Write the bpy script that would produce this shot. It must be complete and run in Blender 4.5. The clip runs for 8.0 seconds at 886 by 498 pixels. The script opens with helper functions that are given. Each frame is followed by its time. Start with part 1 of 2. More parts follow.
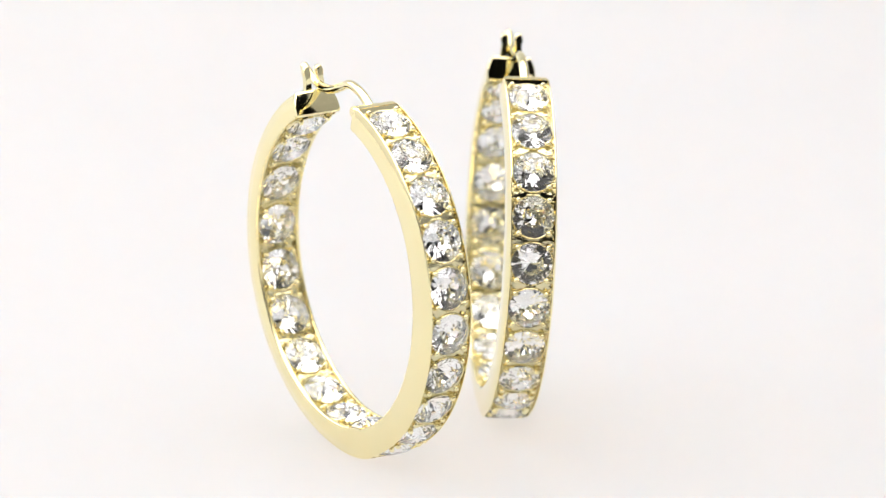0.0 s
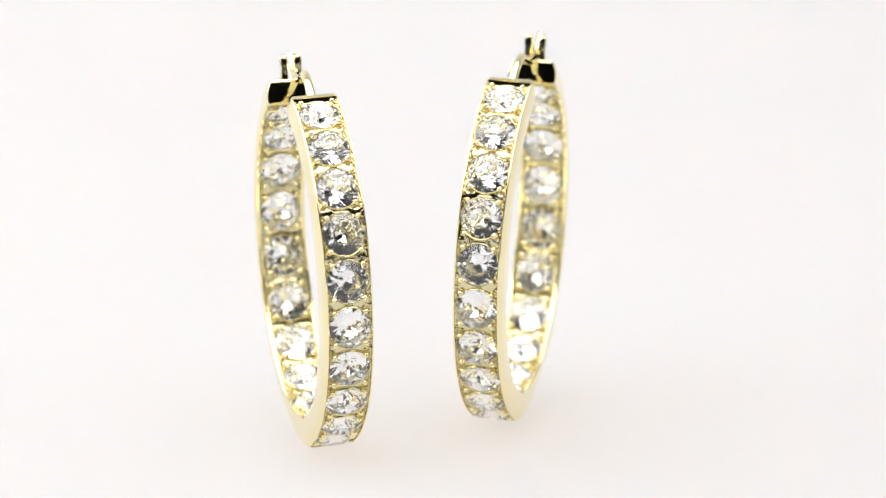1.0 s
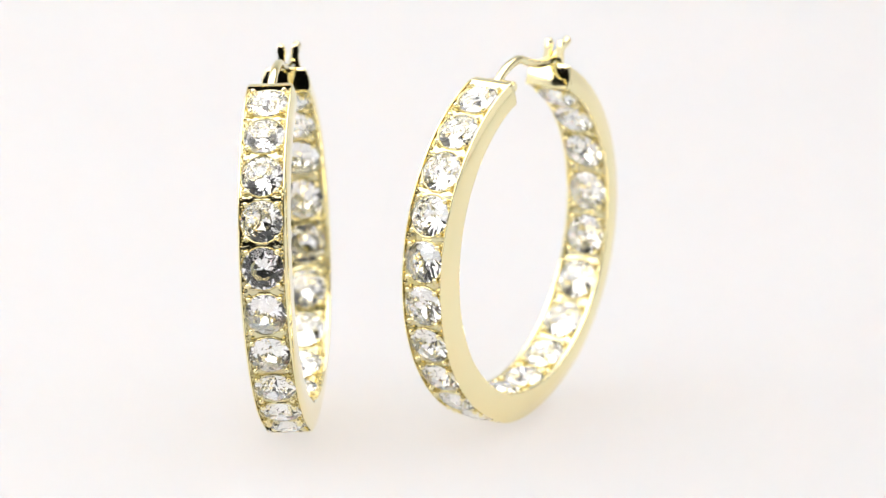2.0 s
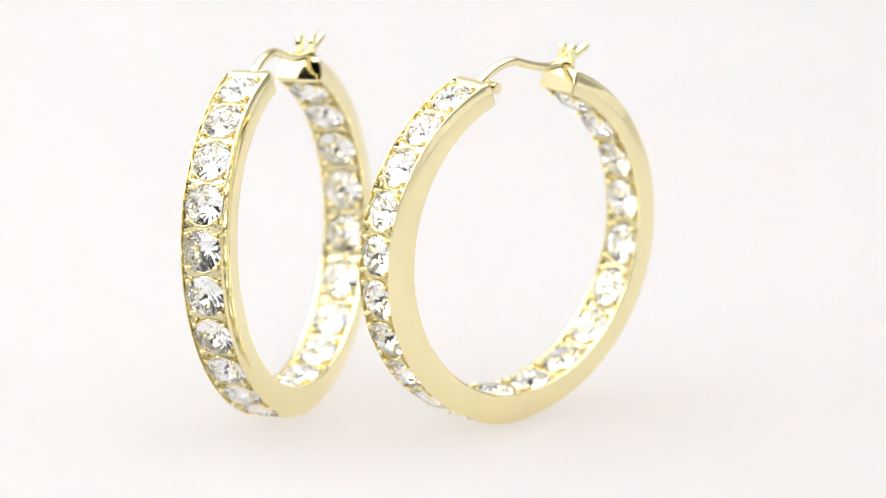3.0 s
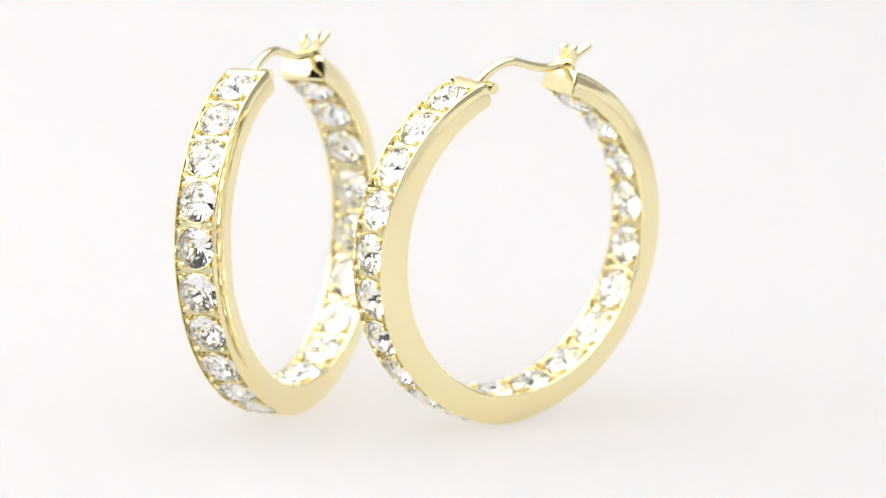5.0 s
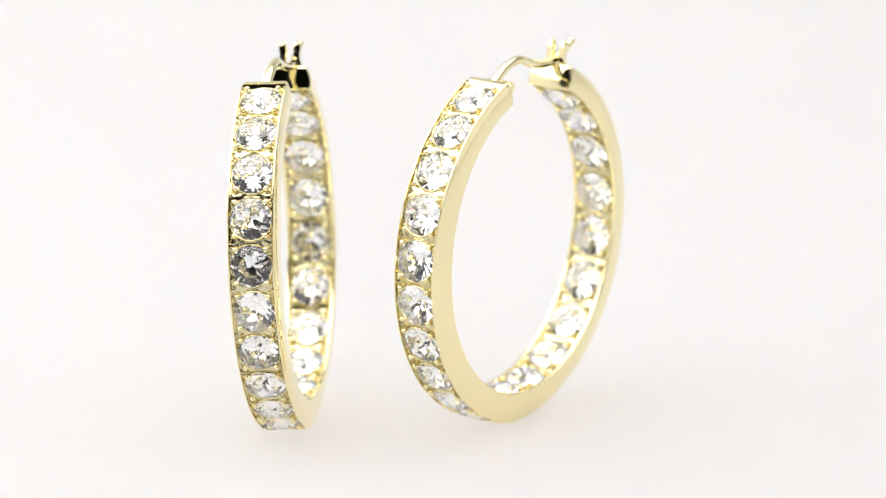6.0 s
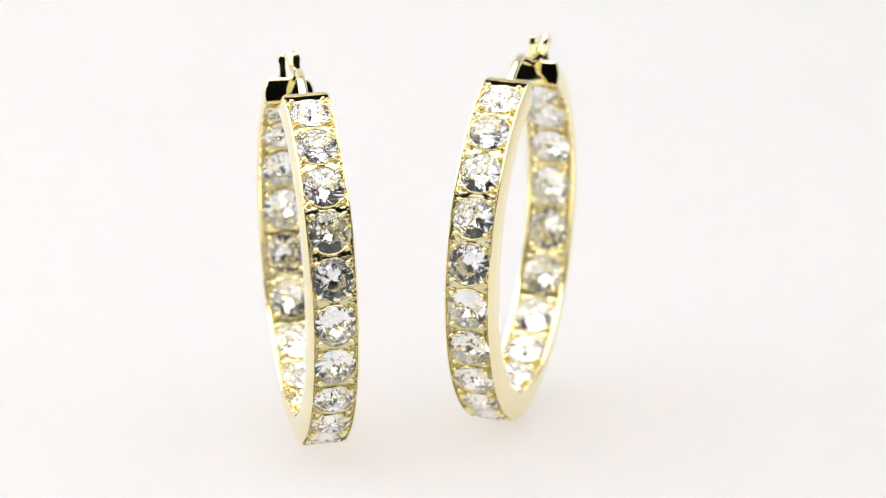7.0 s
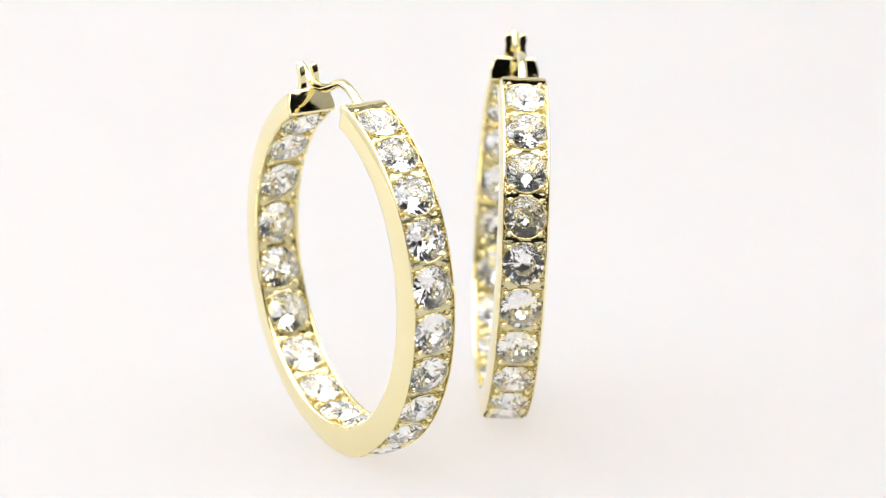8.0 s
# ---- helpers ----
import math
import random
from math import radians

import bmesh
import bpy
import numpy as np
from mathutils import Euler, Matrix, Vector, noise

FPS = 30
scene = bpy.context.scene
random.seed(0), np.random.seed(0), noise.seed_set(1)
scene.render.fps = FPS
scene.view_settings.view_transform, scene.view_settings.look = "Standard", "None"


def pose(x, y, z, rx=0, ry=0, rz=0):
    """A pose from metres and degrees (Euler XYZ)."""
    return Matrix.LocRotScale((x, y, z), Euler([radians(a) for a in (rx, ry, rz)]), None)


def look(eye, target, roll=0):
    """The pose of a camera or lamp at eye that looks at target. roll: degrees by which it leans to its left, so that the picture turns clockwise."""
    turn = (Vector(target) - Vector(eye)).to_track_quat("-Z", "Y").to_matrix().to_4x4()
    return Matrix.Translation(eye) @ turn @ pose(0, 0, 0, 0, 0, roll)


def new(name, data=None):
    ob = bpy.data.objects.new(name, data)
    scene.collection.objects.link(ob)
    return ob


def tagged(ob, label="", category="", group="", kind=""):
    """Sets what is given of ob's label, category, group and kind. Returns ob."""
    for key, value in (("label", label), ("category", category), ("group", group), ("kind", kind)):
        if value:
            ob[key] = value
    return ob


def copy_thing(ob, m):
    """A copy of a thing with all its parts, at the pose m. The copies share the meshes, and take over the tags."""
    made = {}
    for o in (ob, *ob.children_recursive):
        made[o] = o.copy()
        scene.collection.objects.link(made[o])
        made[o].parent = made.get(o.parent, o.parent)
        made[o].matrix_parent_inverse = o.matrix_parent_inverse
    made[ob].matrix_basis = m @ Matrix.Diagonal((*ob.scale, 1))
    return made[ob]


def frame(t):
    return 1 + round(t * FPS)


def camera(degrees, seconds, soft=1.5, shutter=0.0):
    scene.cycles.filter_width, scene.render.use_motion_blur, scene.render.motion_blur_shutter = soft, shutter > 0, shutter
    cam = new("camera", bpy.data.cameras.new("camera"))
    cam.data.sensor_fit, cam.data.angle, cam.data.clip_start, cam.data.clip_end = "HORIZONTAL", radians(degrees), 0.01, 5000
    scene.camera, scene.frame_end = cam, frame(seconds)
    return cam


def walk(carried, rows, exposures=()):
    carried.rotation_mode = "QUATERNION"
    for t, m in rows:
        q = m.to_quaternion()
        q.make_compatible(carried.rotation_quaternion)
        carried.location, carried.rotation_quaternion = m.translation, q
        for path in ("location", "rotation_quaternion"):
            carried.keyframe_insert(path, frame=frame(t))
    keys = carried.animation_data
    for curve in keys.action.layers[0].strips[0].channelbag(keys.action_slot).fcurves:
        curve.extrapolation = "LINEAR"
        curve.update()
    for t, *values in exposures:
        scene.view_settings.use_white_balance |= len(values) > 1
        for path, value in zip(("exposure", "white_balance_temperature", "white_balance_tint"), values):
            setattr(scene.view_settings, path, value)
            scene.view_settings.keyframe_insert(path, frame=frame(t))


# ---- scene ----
cam = camera(9.0, 8.0, soft=1.2)
PITCH = 11.929
EYE = Vector((0.0, -0.428077, 0.103588))
AIM = EYE + Vector((0, math.cos(radians(PITCH)), -math.sin(radians(PITCH))))
SHOT = look(EYE, AIM, 0.589)
walk(cam, [(0.0, SHOT), (8.0, SHOT)])
cam.data.dof.use_dof = True
cam.data.dof.focus_distance = 0.421
cam.data.dof.aperture_fstop = 42.0

# ---- light: two soft boxes of a light tent, in a dark studio ----
world = bpy.data.worlds.new("studio")
world.use_nodes = True
world.node_tree.nodes["Background"].inputs[0].default_value = (0.9, 0.95, 1.0, 1)
world.node_tree.nodes["Background"].inputs[1].default_value = 0.02
scene.world = world
scene.view_settings.exposure = 0.0
scene.cycles.max_bounces = 24
scene.cycles.transmission_bounces = 24
scene.cycles.glossy_bounces = 12


def softbox(name, eye, target, sx, sy, watts, colour):
    data = bpy.data.lights.new(name, "AREA")
    data.shape, data.size, data.size_y = "RECTANGLE", sx, sy
    data.energy, data.color = watts, colour
    ob = new(name, data)
    ob.matrix_basis = look(eye, target)
    return ob


softbox("softbox_key", (-0.58, 0.03, 0.36), (0.0, 0.0, 0.03), 0.92, 0.6, 5.5, (1.0, 0.99, 0.985))
softbox("softbox_top", (0.0, -0.09, 0.69), (0.0, -0.09, 0.0), 1.15, 1.0, 9.1, (1.0, 0.982, 0.972))


# ---- materials ----
def material(name):
    m = bpy.data.materials.new(name)
    m.use_nodes = True
    return m, m.node_tree.nodes, m.node_tree.links, m.node_tree.nodes["Principled BSDF"]


def noise_node(nodes, links, scale, detail=4.0, rough=0.55):
    tc = nodes.new("ShaderNodeTexCoord")
    n = nodes.new("ShaderNodeTexNoise")
    n.inputs["Scale"].default_value = scale
    n.inputs["Detail"].default_value = detail
    n.inputs["Roughness"].default_value = rough
    links.new(tc.outputs["Object"], n.inputs["Vector"])
    return n


def ramp(nodes, links, source, stops):
    r = nodes.new("ShaderNodeValToRGB")
    e = r.color_ramp.elements
    while len(e) < len(stops):
        e.new(0.5)
    for el, (pos, col) in zip(e, stops):
        el.position, el.color = pos, (*col, 1)
    links.new(source, r.inputs[0])
    return r


def bump(nodes, links, source, bsdf, strength, distance):
    b = nodes.new("ShaderNodeBump")
    b.inputs["Strength"].default_value = strength
    b.inputs["Distance"].default_value = distance
    links.new(source, b.inputs["Height"])
    links.new(b.outputs[0], bsdf.inputs["Normal"])


def gold_material(name, colour, rough, wave, wave_scale):
    m, nodes, links, bsdf = material(name)
    bsdf.inputs["Metallic"].default_value = 1.0
    big = noise_node(nodes, links, 160.0, 2.0)
    fine = noise_node(nodes, links, 2600.0, 3.0)
    c = ramp(nodes, links, big.outputs[0], [(0.3, tuple(v * 0.97 for v in colour)), (0.7, colour)])
    links.new(c.outputs[0], bsdf.inputs["Base Color"])
    r = nodes.new("ShaderNodeMapRange")
    r.inputs["To Min"].default_value, r.inputs["To Max"].default_value = rough * 0.7, rough * 1.4
    links.new(fine.outputs[0], r.inputs[0])
    links.new(r.outputs[0], bsdf.inputs["Roughness"])
    w = noise_node(nodes, links, wave_scale, 2.0)
    bump(nodes, links, w.outputs[0], bsdf, 1.0, wave)
    return m


GOLD = gold_material("polished_gold", (0.955, 0.862, 0.525), 0.07, 0.00002, 420.0)
# Cast gold is the same metal; its darker colour holds the settings' shade.
GOLD_CAST_SHADED = gold_material("shaded_cast_gold", (0.73, 0.665, 0.415), 0.07, 0.00005, 2600.0)


def crystal_material():
    m, nodes, links, bsdf = material("cut_crystal")
    bsdf.inputs["Base Color"].default_value = (1.0, 1.0, 1.0, 1)
    bsdf.inputs["Transmission Weight"].default_value = 1.0
    bsdf.inputs["IOR"].default_value = 1.68
    n = noise_node(nodes, links, 3000.0, 2.0)
    r = nodes.new("ShaderNodeMapRange")
    r.inputs["To Min"].default_value, r.inputs["To Max"].default_value = 0.01, 0.06
    links.new(n.outputs[0], r.inputs[0])
    links.new(r.outputs[0], bsdf.inputs["Roughness"])
    return m


CRYSTAL = crystal_material()


def mirror_back_material():
    """Silvery mirror backing, added to the stones to brighten them."""
    m, nodes, links, bsdf = material("mirror_back")
    bsdf.inputs["Metallic"].default_value = 1.0
    n = noise_node(nodes, links, 900.0, 2.0)
    c = ramp(nodes, links, n.outputs[0], [(0.3, (0.965, 0.963, 0.963)), (0.7, (0.985, 0.984, 0.984))])
    links.new(c.outputs[0], bsdf.inputs["Base Color"])
    bsdf.inputs["Roughness"].default_value = 0.02
    return m


MIRROR_BACK = mirror_back_material()


def paint_material(name, dark, light, rough, scale, depth):
    m, nodes, links, bsdf = material(name)
    big = noise_node(nodes, links, scale, 3.0)
    fine = noise_node(nodes, links, scale * 60, 5.0)
    c = ramp(nodes, links, big.outputs[0], [(0.3, dark), (0.7, light)])
    links.new(c.outputs[0], bsdf.inputs["Base Color"])
    bsdf.inputs["Roughness"].default_value = rough
    bump(nodes, links, fine.outputs[0], bsdf, 0.3, depth)
    return m


SWEEP = paint_material("opal_white_acrylic", (0.4895, 0.487, 0.490), (0.5015, 0.499, 0.502), 0.7, 9.0, 0.00002)
SWEEP.node_tree.nodes["Principled BSDF"].subsurface_method = "BURLEY"
SWEEP.node_tree.nodes["Principled BSDF"].inputs["Specular IOR Level"].default_value = 0.0
SWEEP.node_tree.nodes["Principled BSDF"].inputs["Subsurface Weight"].default_value = 0.94
SWEEP.node_tree.nodes["Principled BSDF"].inputs["Subsurface Radius"].default_value = (1.0, 0.72, 0.5)
SWEEP.node_tree.nodes["Principled BSDF"].inputs["Subsurface Scale"].default_value = 0.22
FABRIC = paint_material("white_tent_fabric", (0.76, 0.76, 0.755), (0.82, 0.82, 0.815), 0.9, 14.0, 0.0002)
# Tent fabric with the dimness of the right side put into its colour.
DIMMED_FABRIC = paint_material("dimmed_tent_fabric", (0.27, 0.27, 0.268), (0.32, 0.32, 0.318), 0.9, 14.0, 0.0002)
DARK = paint_material("charcoal_paint", (0.012, 0.011, 0.011), (0.02, 0.019, 0.018), 0.8, 3.0, 0.0005)

MM = 0.001
TABLE_Z = -0.24 * MM


def part(name, bm, mat, parent=None, label="", scale=MM, sharp=30.0):
    me = bpy.data.meshes.new(name)
    if scale != 1:
        bmesh.ops.scale(bm, vec=(scale, scale, scale), verts=bm.verts)
    bmesh.ops.recalc_face_normals(bm, faces=bm.faces)
    for f in bm.faces:
        f.smooth = True
    bm.to_mesh(me)
    bm.free()
    me.set_sharp_from_angle(angle=radians(sharp))
    me.materials.append(mat)
    ob = new(name, me)
    ob.parent = parent
    return tagged(ob, label)


def slab(bm, x0, x1, y0, y1, z0, z1, bevel=0.0):
    m = Matrix.Translation(((x0 + x1) / 2, (y0 + y1) / 2, (z0 + z1) / 2)) @ Matrix.Diagonal((x1 - x0, y1 - y0, z1 - z0, 1))
    made = bmesh.ops.create_cube(bm, size=1, matrix=m)
    if bevel:
        edges = list({e for v in made["verts"] for e in v.link_edges})
        bmesh.ops.bevel(bm, geom=edges, offset=bevel, segments=2, affect="EDGES", profile=0.6)


# ---- structure ----
def backdrop_sweep():
    """White sheet: flat under the earrings, curving up into the back of the tent."""
    y0, bend, radius, top, half, thick = -0.42, 0.12, 0.45, 0.72, 0.62, 0.08
    line = [(y0 + (bend - y0) * i / 8, 0.0) for i in range(9)]
    line += [(bend + radius * math.sin(a), radius * (1 - math.cos(a))) for a in (radians(90 * i / 24) for i in range(1, 25))]
    line.append((bend + radius, top))
    bm = bmesh.new()
    rings = []
    for i, (y, z) in enumerate(line):
        a, b = line[max(i - 1, 0)], line[min(i + 1, len(line) - 1)]
        d = Vector((0, b[0] - a[0], b[1] - a[1])).normalized()
        n = Vector((0, d.z, -d.y)) * thick
        rings.append([bm.verts.new(v) for v in ((-half, y, z), (half, y, z), (half, y + n.y, z + n.z), (-half, y + n.y, z + n.z))])
    for p, q in zip(rings, rings[1:]):
        for i in range(4):
            bm.faces.new((p[i], p[(i + 1) % 4], q[(i + 1) % 4], q[i]))
    bm.faces.new(rings[0])
    bm.faces.new(rings[-1])
    sheet = part("backdrop", bm, SWEEP, scale=1)
    sheet.location.z = TABLE_Z
    return tagged(sheet, "matt white sheet curving up behind the earrings", "backdrop", kind="structure")


backdrop_sweep()


def panel(name, mat, box, label, category):
    bm = bmesh.new()
    slab(bm, *box)
    return tagged(part(name, bm, mat, scale=1), label, category, kind="structure")


panel("wall_tent_west", FABRIC, (-0.65, -0.625, -0.42, 0.575, 0.0, 0.72), "white fabric side wall of a light tent", "wall")
panel("wall_tent_east", FABRIC, (0.625, 0.65, -0.42, 0.575, 0.0, 0.12), "low white fabric side wall of a light tent", "wall")
# Unseen upper panel, added so the hoops' chamfers reflect something dimmer.
panel("wall_tent_east_dimmed", DIMMED_FABRIC, (0.628, 0.647, -0.42, 0.575, 0.12, 0.72), "unseen upper side panel, darkened for dim reflections on the hoops", "wall")
# Two low reflector cards out of view, added in front to brighten the stones.
panel("reflector_south_west", FABRIC, (-0.624, -0.17, -0.415, -0.40, 0.001, 0.19), "unseen low white reflector card, added to brighten the stones", "wall")
panel("reflector_south_east", FABRIC, (0.17, 0.624, -0.415, -0.40, 0.001, 0.19), "unseen low white reflector card, added to brighten the stones", "wall")
panel("ceiling", FABRIC, (-0.65, 0.65, -0.61, 0.64, 0.725, 0.745), "white fabric roof of a light tent", "ceiling")
panel("floor", DARK, (-2.0, 2.0, -2.0, 1.2, -0.16, -0.0805), "charcoal studio table under the white sheet", "floor")
panel("wall_south", DARK, (-2.0, 2.0, -2.1, -2.0, -0.06, 2.0), "charcoal studio wall", "wall")
panel("wall_north", DARK, (-2.0, 2.0, 1.2, 1.3, -0.06, 2.0), "charcoal studio wall", "wall")
panel("wall_west", DARK, (-2.1, -2.0, -2.0, 1.2, -0.06, 2.0), "charcoal studio wall", "wall")
panel("wall_east", DARK, (2.0, 2.1, -2.0, 1.2, -0.06, 2.0), "charcoal studio wall", "wall")
panel("ceiling_studio", DARK, (-2.0, 2.0, -2.0, 1.2, 2.0, 2.1), "charcoal studio ceiling", "ceiling")

# ---- hoop earring, in millimetres; ring in the y-z plane, front towards -y, angles from the front upwards ----
R_OUT, R_IN, HALF, RAIL = 14.05, 11.9, 1.94, 1.64
FRONT_TOP, BACK_TOP, JOINT = 73.4, 111.1, -76.2

STONE_R = 1.6
IN_SEAT = 12.0
# inner radius along the front half and along the back half: deep in the middle, slim towards the ends
FRONT_DEPTH = ((-77, 11.85), (-50, 11.65), (-25, 11.5), (0, 11.45), (20, 11.6), (45, 11.85), (74, 12.1))
BACK_DEPTH = ((111, 12.12), (135, 12.05), (160, 12.0), (180, 11.94), (225, 11.9), (260, 11.87), (285, 11.85))
OUT_FIRST, OUT_STEP, OUT_N = 62.75, -14.62, 10
IN_FIRST, IN_STEP, IN_N = 121.95, 17.06, 10
CENTRE = R_OUT


def spot(angle, r, w=0.0):
    a = radians(angle)
    return Vector((w, -math.cos(a) * r, CENTRE + math.sin(a) * r))


def rounded(points, radii, steps=4):
    """A closed outline with its corners rounded."""
    out = []
    for i, (p, r) in enumerate(zip(points, radii)):
        p, a, b = Vector(p), Vector(points[i - 1]), Vector(points[(i + 1) % len(points)])
        if r <= 0:
            out.append(p)
            continue
        p0, p1 = p + (a - p).normalized() * r, p + (b - p).normalized() * r
        for k in range(steps + 1):
            t = k / steps
            out.append(p0 * (1 - t) ** 2 + p * 2 * t * (1 - t) + p1 * t * t)
    return out


def heel(angle):
    """Extra thickness where the two halves of the hoop are soldered together at the bottom."""
    d = (angle - JOINT + 180) % 360 - 180
    return 0.31 * math.exp(-((d + 5) / (9.0 if d > -5 else 18.0)) ** 2)


def inner_radius(angle, table):
    for (a0, r0), (a1, r1) in zip(table, table[1:]):
        if angle <= a1:
            break
    t = min(max((angle - a0) / (a1 - a0), 0), 1)
    return r0 + (r1 - r0) * t


def band(a0, a1, outward, steps):
    """A channel of U section swept along the ring, open outwards or inwards."""
    if outward:
        f = R_IN + 0.3
        pts = [(-RAIL, R_OUT), (-RAIL, f), (RAIL, f), (RAIL, R_OUT), (HALF - 0.2, R_OUT), (HALF, R_OUT - 0.8), (HALF, R_IN), (-HALF, R_IN), (-HALF, R_OUT - 0.8), (0.2 - HALF, R_OUT)]
        rad = [0.02, 0, 0, 0.02, 0.06, 0.3, 0.3, 0.3, 0.3, 0.06]
    else:
        f = R_OUT - 0.22
        pts = [(0.42 - HALF, R_OUT), (HALF - 0.42, R_OUT), (HALF, R_OUT - 1.1), (HALF, R_IN), (RAIL, R_IN), (RAIL, f), (-RAIL, f), (-RAIL, R_IN), (-HALF, R_IN), (-HALF, R_OUT - 1.1)]
        rad = [0.22, 0.22, 0.35, 0.14, 0.05, 0, 0, 0.05, 0.14, 0.35]
    section = rounded(pts, rad)
    bm = bmesh.new()
    loops = []
    for i in range(steps + 1):
        a = a0 + (a1 - a0) * i / steps
        deeper = inner_radius(a, FRONT_DEPTH if outward else BACK_DEPTH) - R_IN
        ring = []
        for p in section:
            r = p.y
            if r > R_OUT - 1.2 and not (outward and abs(p.x) < RAIL - 0.05):
                r += heel(a)
            elif r < R_IN + 0.5:
                r += deeper
            ring.append(bm.verts.new(spot(a, r, p.x)))
        loops.append(ring)
    n = len(section)
    for p, q in zip(loops, loops[1:]):
        for i in range(n):
            bm.faces.new((p[i], p[(i + 1) % n], q[(i + 1) % n], q[i]))
    bm.faces.new(loops[0])
    bm.faces.new(loops[-1])
    return bm


def end_block(a0, a1, slope, table, ramp_down=0.0):
    """Solid end of the hoop, its edges softened and its outer edge rolled over."""
    bm = bmesh.new()
    low = inner_radius(a0, table)
    section = rounded([(-HALF, low), (-HALF, R_OUT - 1.0), (slope - HALF, R_OUT), (HALF - slope, R_OUT), (HALF, R_OUT - 1.0), (HALF, low)], [0.25, 0.5, 0.25, 0.25, 0.5, 0.25])
    loops = []
    rows = [(0.0, 1.0), (0.45, 1.0), (0.75, 0.985), (0.92, 0.955), (1.0, 0.9)]
    mid = (R_OUT + low) / 2
    for t, s in rows:
        a = a0 + (a1 - a0) * t
        loops.append([bm.verts.new(spot(a, mid + (p.y - mid) * s, p.x * s)) for p in section])
    n = len(section)
    for p, q in zip(loops, loops[1:]):
        for i in range(n):
            bm.faces.new((p[i], p[(i + 1) % n], q[(i + 1) % n], q[i]))
    bm.faces.new(loops[0])
    bm.faces.new(loops[-1])
    if ramp_down:
        x = RAIL + 0.05
        side = [[bm.verts.new(spot(a, r, w)) for a, r in ((a0 + 0.02, R_OUT - 0.03), (a0 - ramp_down, R_OUT - 0.5), (a0 - ramp_down, R_OUT - 0.8), (a0 + 0.02, R_OUT - 0.8))] for w in (-x, x)]
        for i in range(4):
            bm.faces.new((side[0][i], side[0][(i + 1) % 4], side[1][(i + 1) % 4], side[1][i]))
        bm.faces.new(side[0])
        bm.faces.new(side[1])
    return bm


def brilliant(table_size, depth):
    """Round brilliant cut; girdle in the x-y plane, table up."""
    r, bm = STONE_R, bmesh.new()
    halves = 0.22
    low_z = -depth + (depth - 0.035) * halves * math.cos(math.pi / 8)
    bezel = 0.035 + (0.275 / 0.44) * (1 - 0.79 * math.cos(math.pi / 8))
    high = 0.035 + (0.275 / 0.44) * (1 - table_size)

    def ring(n, rad, z, off=0.0):
        return [bm.verts.new((rad * math.cos(2 * math.pi * (i + off) / n), rad * math.sin(2 * math.pi * (i + off) / n), z)) for i in range(n)]

    table = ring(8, r * table_size, r * high)
    star = ring(8, r * 0.79, r * bezel, 0.5)
    top = ring(16, r, r * 0.035)
    low = ring(16, r, -r * 0.035)
    half = ring(8, r * halves, r * low_z, 0.5)
    culet = bm.verts.new((0, 0, -r * depth))
    bm.faces.new(table)
    for i in range(8):
        j = (i + 1) % 8
        bm.faces.new((table[i], star[i], table[j]))
        bm.faces.new((star[i], top[2 * i + 1], top[(2 * i + 2) % 16]))
        bm.faces.new((star[i], top[2 * i], top[2 * i + 1]))
        bm.faces.new((table[j], star[i], top[(2 * i + 2) % 16], star[j]))
        bm.faces.new((low[2 * i], half[i], low[2 * i + 1]))
        bm.faces.new((low[2 * i + 1], half[i], low[(2 * i + 2) % 16]))
        bm.faces.new((low[(2 * i + 2) % 16], half[i], culet, half[j]))
    for i in range(16):
        bm.faces.new((top[i], low[i], low[(i + 1) % 16], top[(i + 1) % 16]))
    return bm


CUTS = ((0.57, 0.73), (0.55, 0.76), (0.59, 0.79), (0.57, 0.82))


def setting(half_pitch, dip):
    """Plate with a round seat, a fine bezel round it and cast grains beside the rails."""
    bm, n = bmesh.new(), 40
    hole, rim = [], []
    for i in range(n):
        a = 2 * math.pi * i / n
        c, s = math.cos(a), math.sin(a)
        k = min(RAIL / max(abs(c), 1e-6), half_pitch / max(abs(s), 1e-6))
        x, y = c * k, s * k
        low = dip * (1 - (abs(x) / RAIL) ** 2) if abs(abs(y) - half_pitch) < 1e-4 else 0.0
        rim.append(bm.verts.new((x, y, -low)))
        hole.append([bm.verts.new((c * q, s * q, z)) for q, z in
                     ((STONE_R + 0.1, -0.02), (STONE_R + 0.085, 0.12), (STONE_R + 0.03, 0.17), (STONE_R - 0.03, 0.15), (STONE_R - 0.05, 0.1), (STONE_R - 0.12, -0.5))])
    for i in range(n):
        j = (i + 1) % n
        bm.faces.new((rim[i], rim[j], hole[j][0], hole[i][0]))
        for k in range(5):
            bm.faces.new((hole[i][k], hole[j][k], hole[j][k + 1], hole[i][k + 1]))
    rnd = random.Random(7)
    for sx in (-1, 1):
        for sy in (-1, 1):
            for k in range(4):
                m = Matrix.Translation((sx * (RAIL - 0.1 - 0.09 * (k % 2) + rnd.uniform(-0.04, 0.03)), sy * (half_pitch - 0.1 - 0.24 * k + rnd.uniform(-0.04, 0.04)), 0.1 + rnd.uniform(-0.05, 0.06)))
                bmesh.ops.create_icosphere(bm, subdivisions=1, radius=rnd.uniform(0.075, 0.13), matrix=m)
    return bm


def prong():
    """Raised bead that leans over the stone's edge."""
    bm = bmesh.new()
    bmesh.ops.create_uvsphere(bm, u_segments=12, v_segments=8, radius=0.21)
    for v in bm.verts:
        v.co.z *= 1.25
        v.co.x *= 1.15
        if v.co.z < 0:
            v.co.z *= 1.6
    return bm


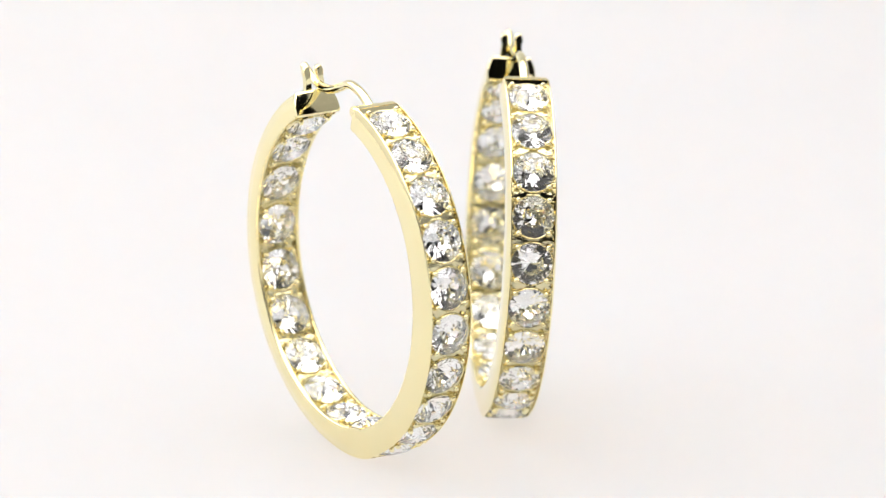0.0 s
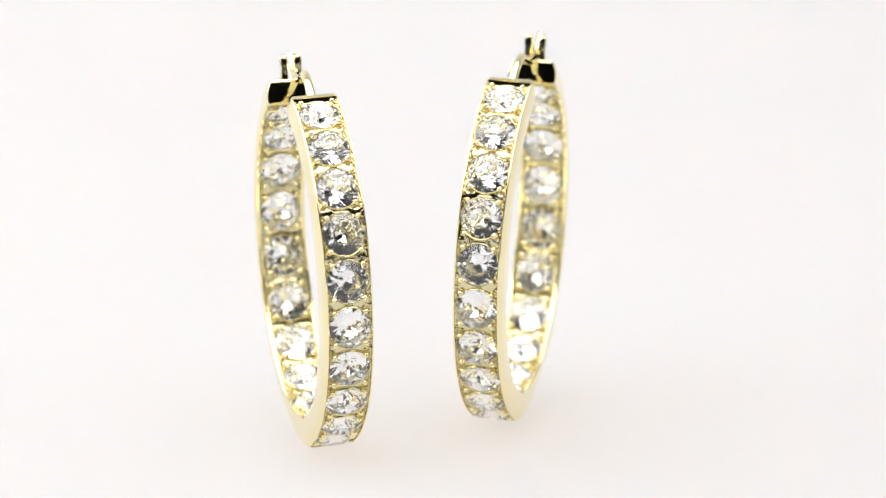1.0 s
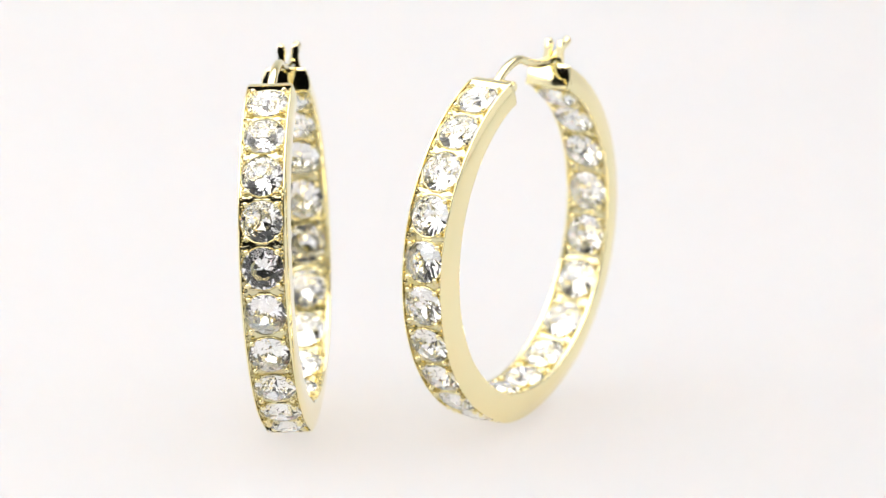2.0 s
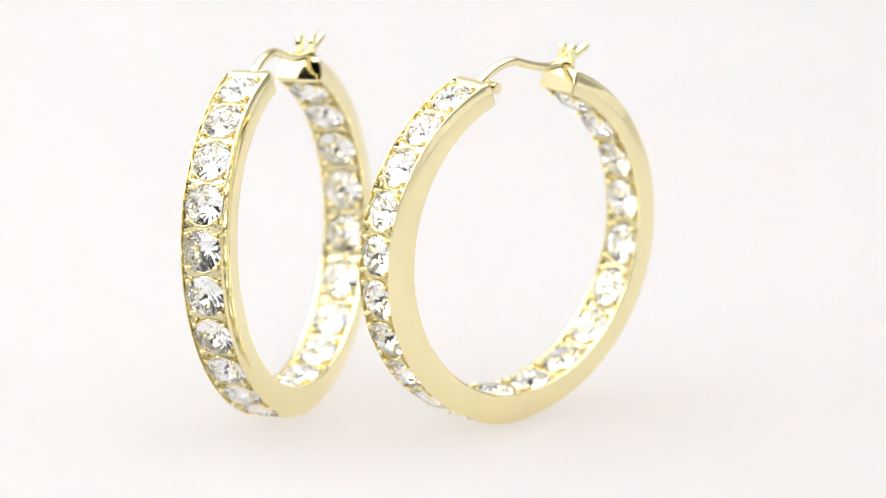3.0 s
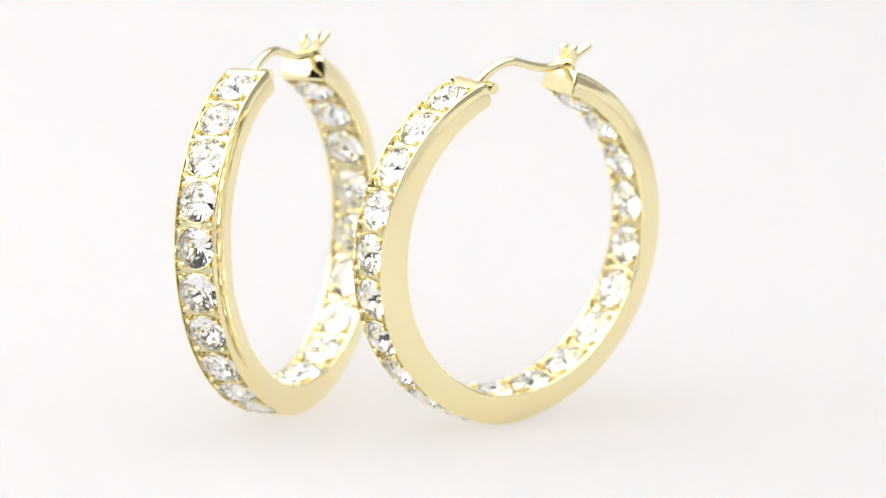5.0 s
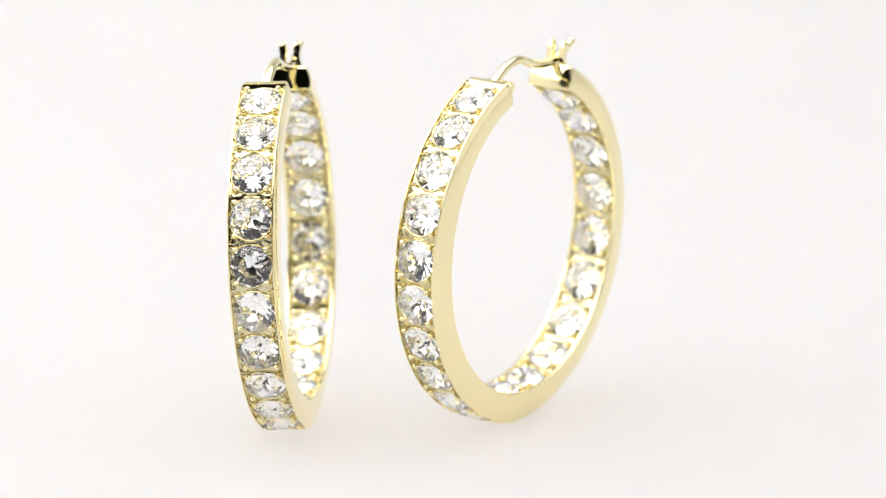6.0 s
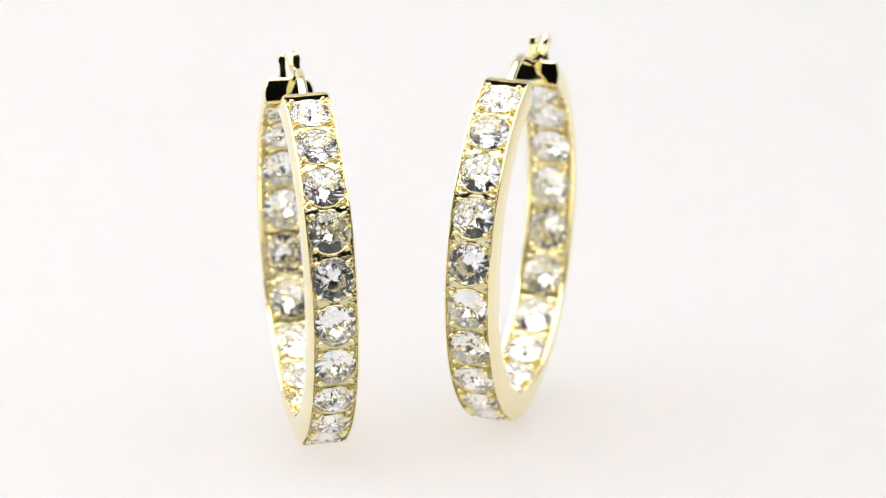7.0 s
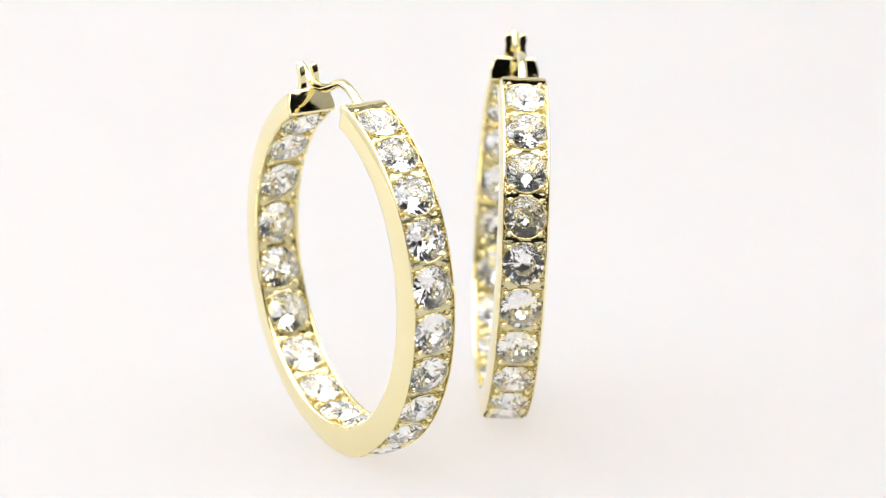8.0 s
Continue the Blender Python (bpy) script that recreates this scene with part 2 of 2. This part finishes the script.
def tube(points, radius, steps=14, taper=1.0):
    """A round wire along a smooth line of points."""
    pts = [Vector(p) for p in points]
    line = []
    for i in range(len(pts) - 1):
        p0, p1, p2, p3 = pts[max(i - 1, 0)], pts[i], pts[i + 1], pts[min(i + 2, len(pts) - 1)]
        for k in range(8):
            t = k / 8
            line.append(0.5 * (2 * p1 + (p2 - p0) * t + (2 * p0 - 5 * p1 + 4 * p2 - p3) * t * t + (3 * p1 - p0 - 3 * p2 + p3) * t ** 3))
    line.append(pts[-1])
    bm, loops = bmesh.new(), []
    for i, p in enumerate(line):
        d = (line[min(i + 1, len(line) - 1)] - line[max(i - 1, 0)]).normalized()
        side = Vector((1, 0, 0))
        up = d.cross(side).normalized()
        r = radius * (1 + (taper - 1) * i / (len(line) - 1))
        if i in (0, len(line) - 1):
            r *= 0.6
        loops.append([bm.verts.new(p + (side * math.cos(2 * math.pi * k / steps) + up * math.sin(2 * math.pi * k / steps)) * r) for k in range(steps)])
    for p, q in zip(loops, loops[1:]):
        for k in range(steps):
            bm.faces.new((p[k], p[(k + 1) % steps], q[(k + 1) % steps], q[k]))
    bm.faces.new(loops[0])
    bm.faces.new(loops[-1])
    return bm


def ear(side):
    """One upright lug of the catch: a thick plate with a wide foot, a waist and a rounded tip."""
    outline = rounded([(0.5, 12.3), (1.05, 12.3), (1.02, 12.95), (0.92, 13.3), (0.86, 13.9), (0.98, 14.2), (0.82, 14.6), (0.5, 14.55), (0.4, 14.15), (0.46, 13.7)],
                      [0, 0, 0.2, 0.15, 0.2, 0.2, 0.16, 0.16, 0.2, 0.2], 3)
    bm = bmesh.new()
    rows = []
    for depth, shrink in ((0.0, 0.06), (0.07, 0.0), (0.43, 0.0), (0.5, 0.06)):
        ring = []
        for p in outline:
            x = 0.6 + (p.x - 0.72) * 1.2 * (1 - shrink * 2.2)
            z = 13.0 + (p.y - 13.0) * (1.17 if p.y > 13.0 else 1.0) * (1 - shrink * 0.6)
            ring.append(bm.verts.new((side * x, 5.17 + depth + 0.16 * (z - 13.2), z + CENTRE)))
        rows.append(ring)
    n = len(outline)
    for p, q in zip(rows, rows[1:]):
        for i in range(n):
            bm.faces.new((p[i], p[(i + 1) % n], q[(i + 1) % n], q[i]))
    bm.faces.new(rows[0])
    bm.faces.new(rows[-1])
    return bm


def hoop_earring():
    thing = new("hoop_earring")
    part("front_band", band(FRONT_TOP - 2.3, JOINT, True, 96), GOLD, thing)
    part("back_band", band(BACK_TOP + 1.6, JOINT + 360, False, 96), GOLD, thing)
    front_end = part("front_end", end_block(FRONT_TOP - 2.3, FRONT_TOP, 0.2, FRONT_DEPTH, 1.9), GOLD, thing)
    back_end = part("back_end", end_block(BACK_TOP + 1.6, BACK_TOP, 0.42, BACK_DEPTH), GOLD, thing)
    stone_me, bead_me = {}, None
    spins = random.Random(3)
    for first, step, count, sign in ((OUT_FIRST, OUT_STEP, OUT_N, 1), (IN_FIRST, IN_STEP, IN_N, -1)):
        girdle = R_OUT - 0.29 if sign > 0 else IN_SEAT
        half_pitch = (girdle - 0.08 * sign) * math.tan(radians(abs(step) / 2))
        plate_me = None
        for i in range(count):
            angle = first + step * i
            z = (spot(angle, 1) - spot(angle, 0)) * sign
            x = Vector((1, 0, 0))
            y = z.cross(x)
            c = spot(angle, girdle) * MM
            m = Matrix(((x.x, y.x, z.x, c.x), (x.y, y.y, z.y, c.y), (x.z, y.z, z.z, c.z), (0, 0, 0, 1)))
            if plate_me is None:
                plate = part("setting", setting(half_pitch, 0.05), GOLD_CAST_SHADED, thing, sharp=50)
                plate_me = plate.data
            else:
                plate = new("setting", plate_me)
                plate.parent = thing
            plate.matrix_basis = m @ pose(0, 0, -0.00008)
            seat = pose(0, 0, 0.00008)
            cut = CUTS[spins.randrange(len(CUTS))]
            if cut not in stone_me:
                stone = part("stone", brilliant(*cut), CRYSTAL, plate, "clear round brilliant-cut crystal", sharp=1)
                stone_me[cut] = stone.data
                stone.data.materials.append(MIRROR_BACK)
                for face in stone.data.polygons:
                    if face.normal.z < -0.2:
                        face.material_index = 1
            else:
                stone = tagged(new("stone", stone_me[cut]), "clear round brilliant-cut crystal")
                stone.parent = plate
            stone.matrix_basis = seat @ pose(0, 0, 0, spins.uniform(-3, 3), spins.uniform(-3, 3), spins.uniform(0, 45))
            for sx in (-1, 1):
                for sy in (-1, 1):
                    if bead_me is None:
                        bead = part("prong", prong(), GOLD, plate, sharp=80)
                        bead_me = bead.data
                    else:
                        bead = new("prong", bead_me)
                        bead.parent = plate
                    bead.matrix_basis = seat @ pose(sx * 1.17 * MM, sy * 1.27 * MM, (0.2 + spins.uniform(-0.04, 0.05)) * MM, 0, 0, math.degrees(math.atan2(sy, sx)))
    wire = [(0, -3.7, 12.75), (0, -3.2, 13.2), (0, -2.4, 13.72), (0, -1.4, 14.1), (0, -0.1, 14.25), (0, 1.5, 13.75), (0, 3.2, 13.32), (0, 4.8, 13.3), (0, 5.7, 13.55), (0, 6.7, 14.0), (0, 7.7, 14.5)]
    part("ear_wire", tube([(x, y, z + CENTRE) for x, y, z in wire], 0.37, taper=0.92), GOLD, thing, "curved round gold ear wire", sharp=60)
    bm = bmesh.new()
    bmesh.ops.create_cone(bm, cap_ends=True, segments=24, radius1=0.46, radius2=0.46, depth=2.3, matrix=Matrix.Translation((0, -2.65, 12.66 + CENTRE)) @ pose(0, 0, 0, 0, 90, 0))
    bmesh.ops.bevel(bm, geom=[e for e in bm.edges if e.is_manifold and e.calc_face_angle() > 1], offset=0.09, segments=2, affect="EDGES")
    slab(bm, -0.95, 0.95, -4.5, -2.8, 12.55 + CENTRE, 13.05 + CENTRE, 0.08)
    part("hinge", bm, GOLD, front_end, sharp=40)
    for w in (-1, 1):
        part("catch_lug", ear(w), GOLD, back_end, sharp=50)
    return thing


LEFT = tagged(hoop_earring(), "polished yellow gold hoop earring set with clear crystals standing upright", "earring", "pair of hoop earrings")
RIGHT = copy_thing(LEFT, Matrix())
# one ear wire and its catch are bent a little sideways
for child in LEFT.children_recursive:
    if child.name.startswith("catch_lug"):
        child.location.x = 0.25 * MM
    if child.name.startswith("ear_wire"):
        child.matrix_basis = pose(0, -3.2 * MM, 0) @ pose(0, 0, 0, 0, 0, -3.6) @ pose(0, 3.2 * MM, 0)


# ---- motion: both earrings turn on one upright axis, one way and back ----
def motions():
    rate, turn_back, axis = 18.193, 4.08, 3.031
    for thing, px, py, yaw, lean, roll in ((LEFT, -14.239, -6.614, 3.82, -3.312, -0.55), (RIGHT, 2.433, 0.049, -20.906, 2.41, 1.711)):
        up = R_OUT * math.cos(radians(lean)) + HALF * abs(math.sin(radians(lean)))
        rest = pose(px * MM, py * MM, up * MM, 0, lean, yaw) @ pose(0, 0, 0, roll) @ pose(0, 0, -CENTRE * MM)
        rows = []
        for i in range(81):
            t = i / 10
            angle = -rate * (min(t, 2 * turn_back - t) - 1.5)
            rows.append((t, pose(axis * MM, 0, 0, 0, 0, angle) @ rest))
        walk(thing, rows)


motions()
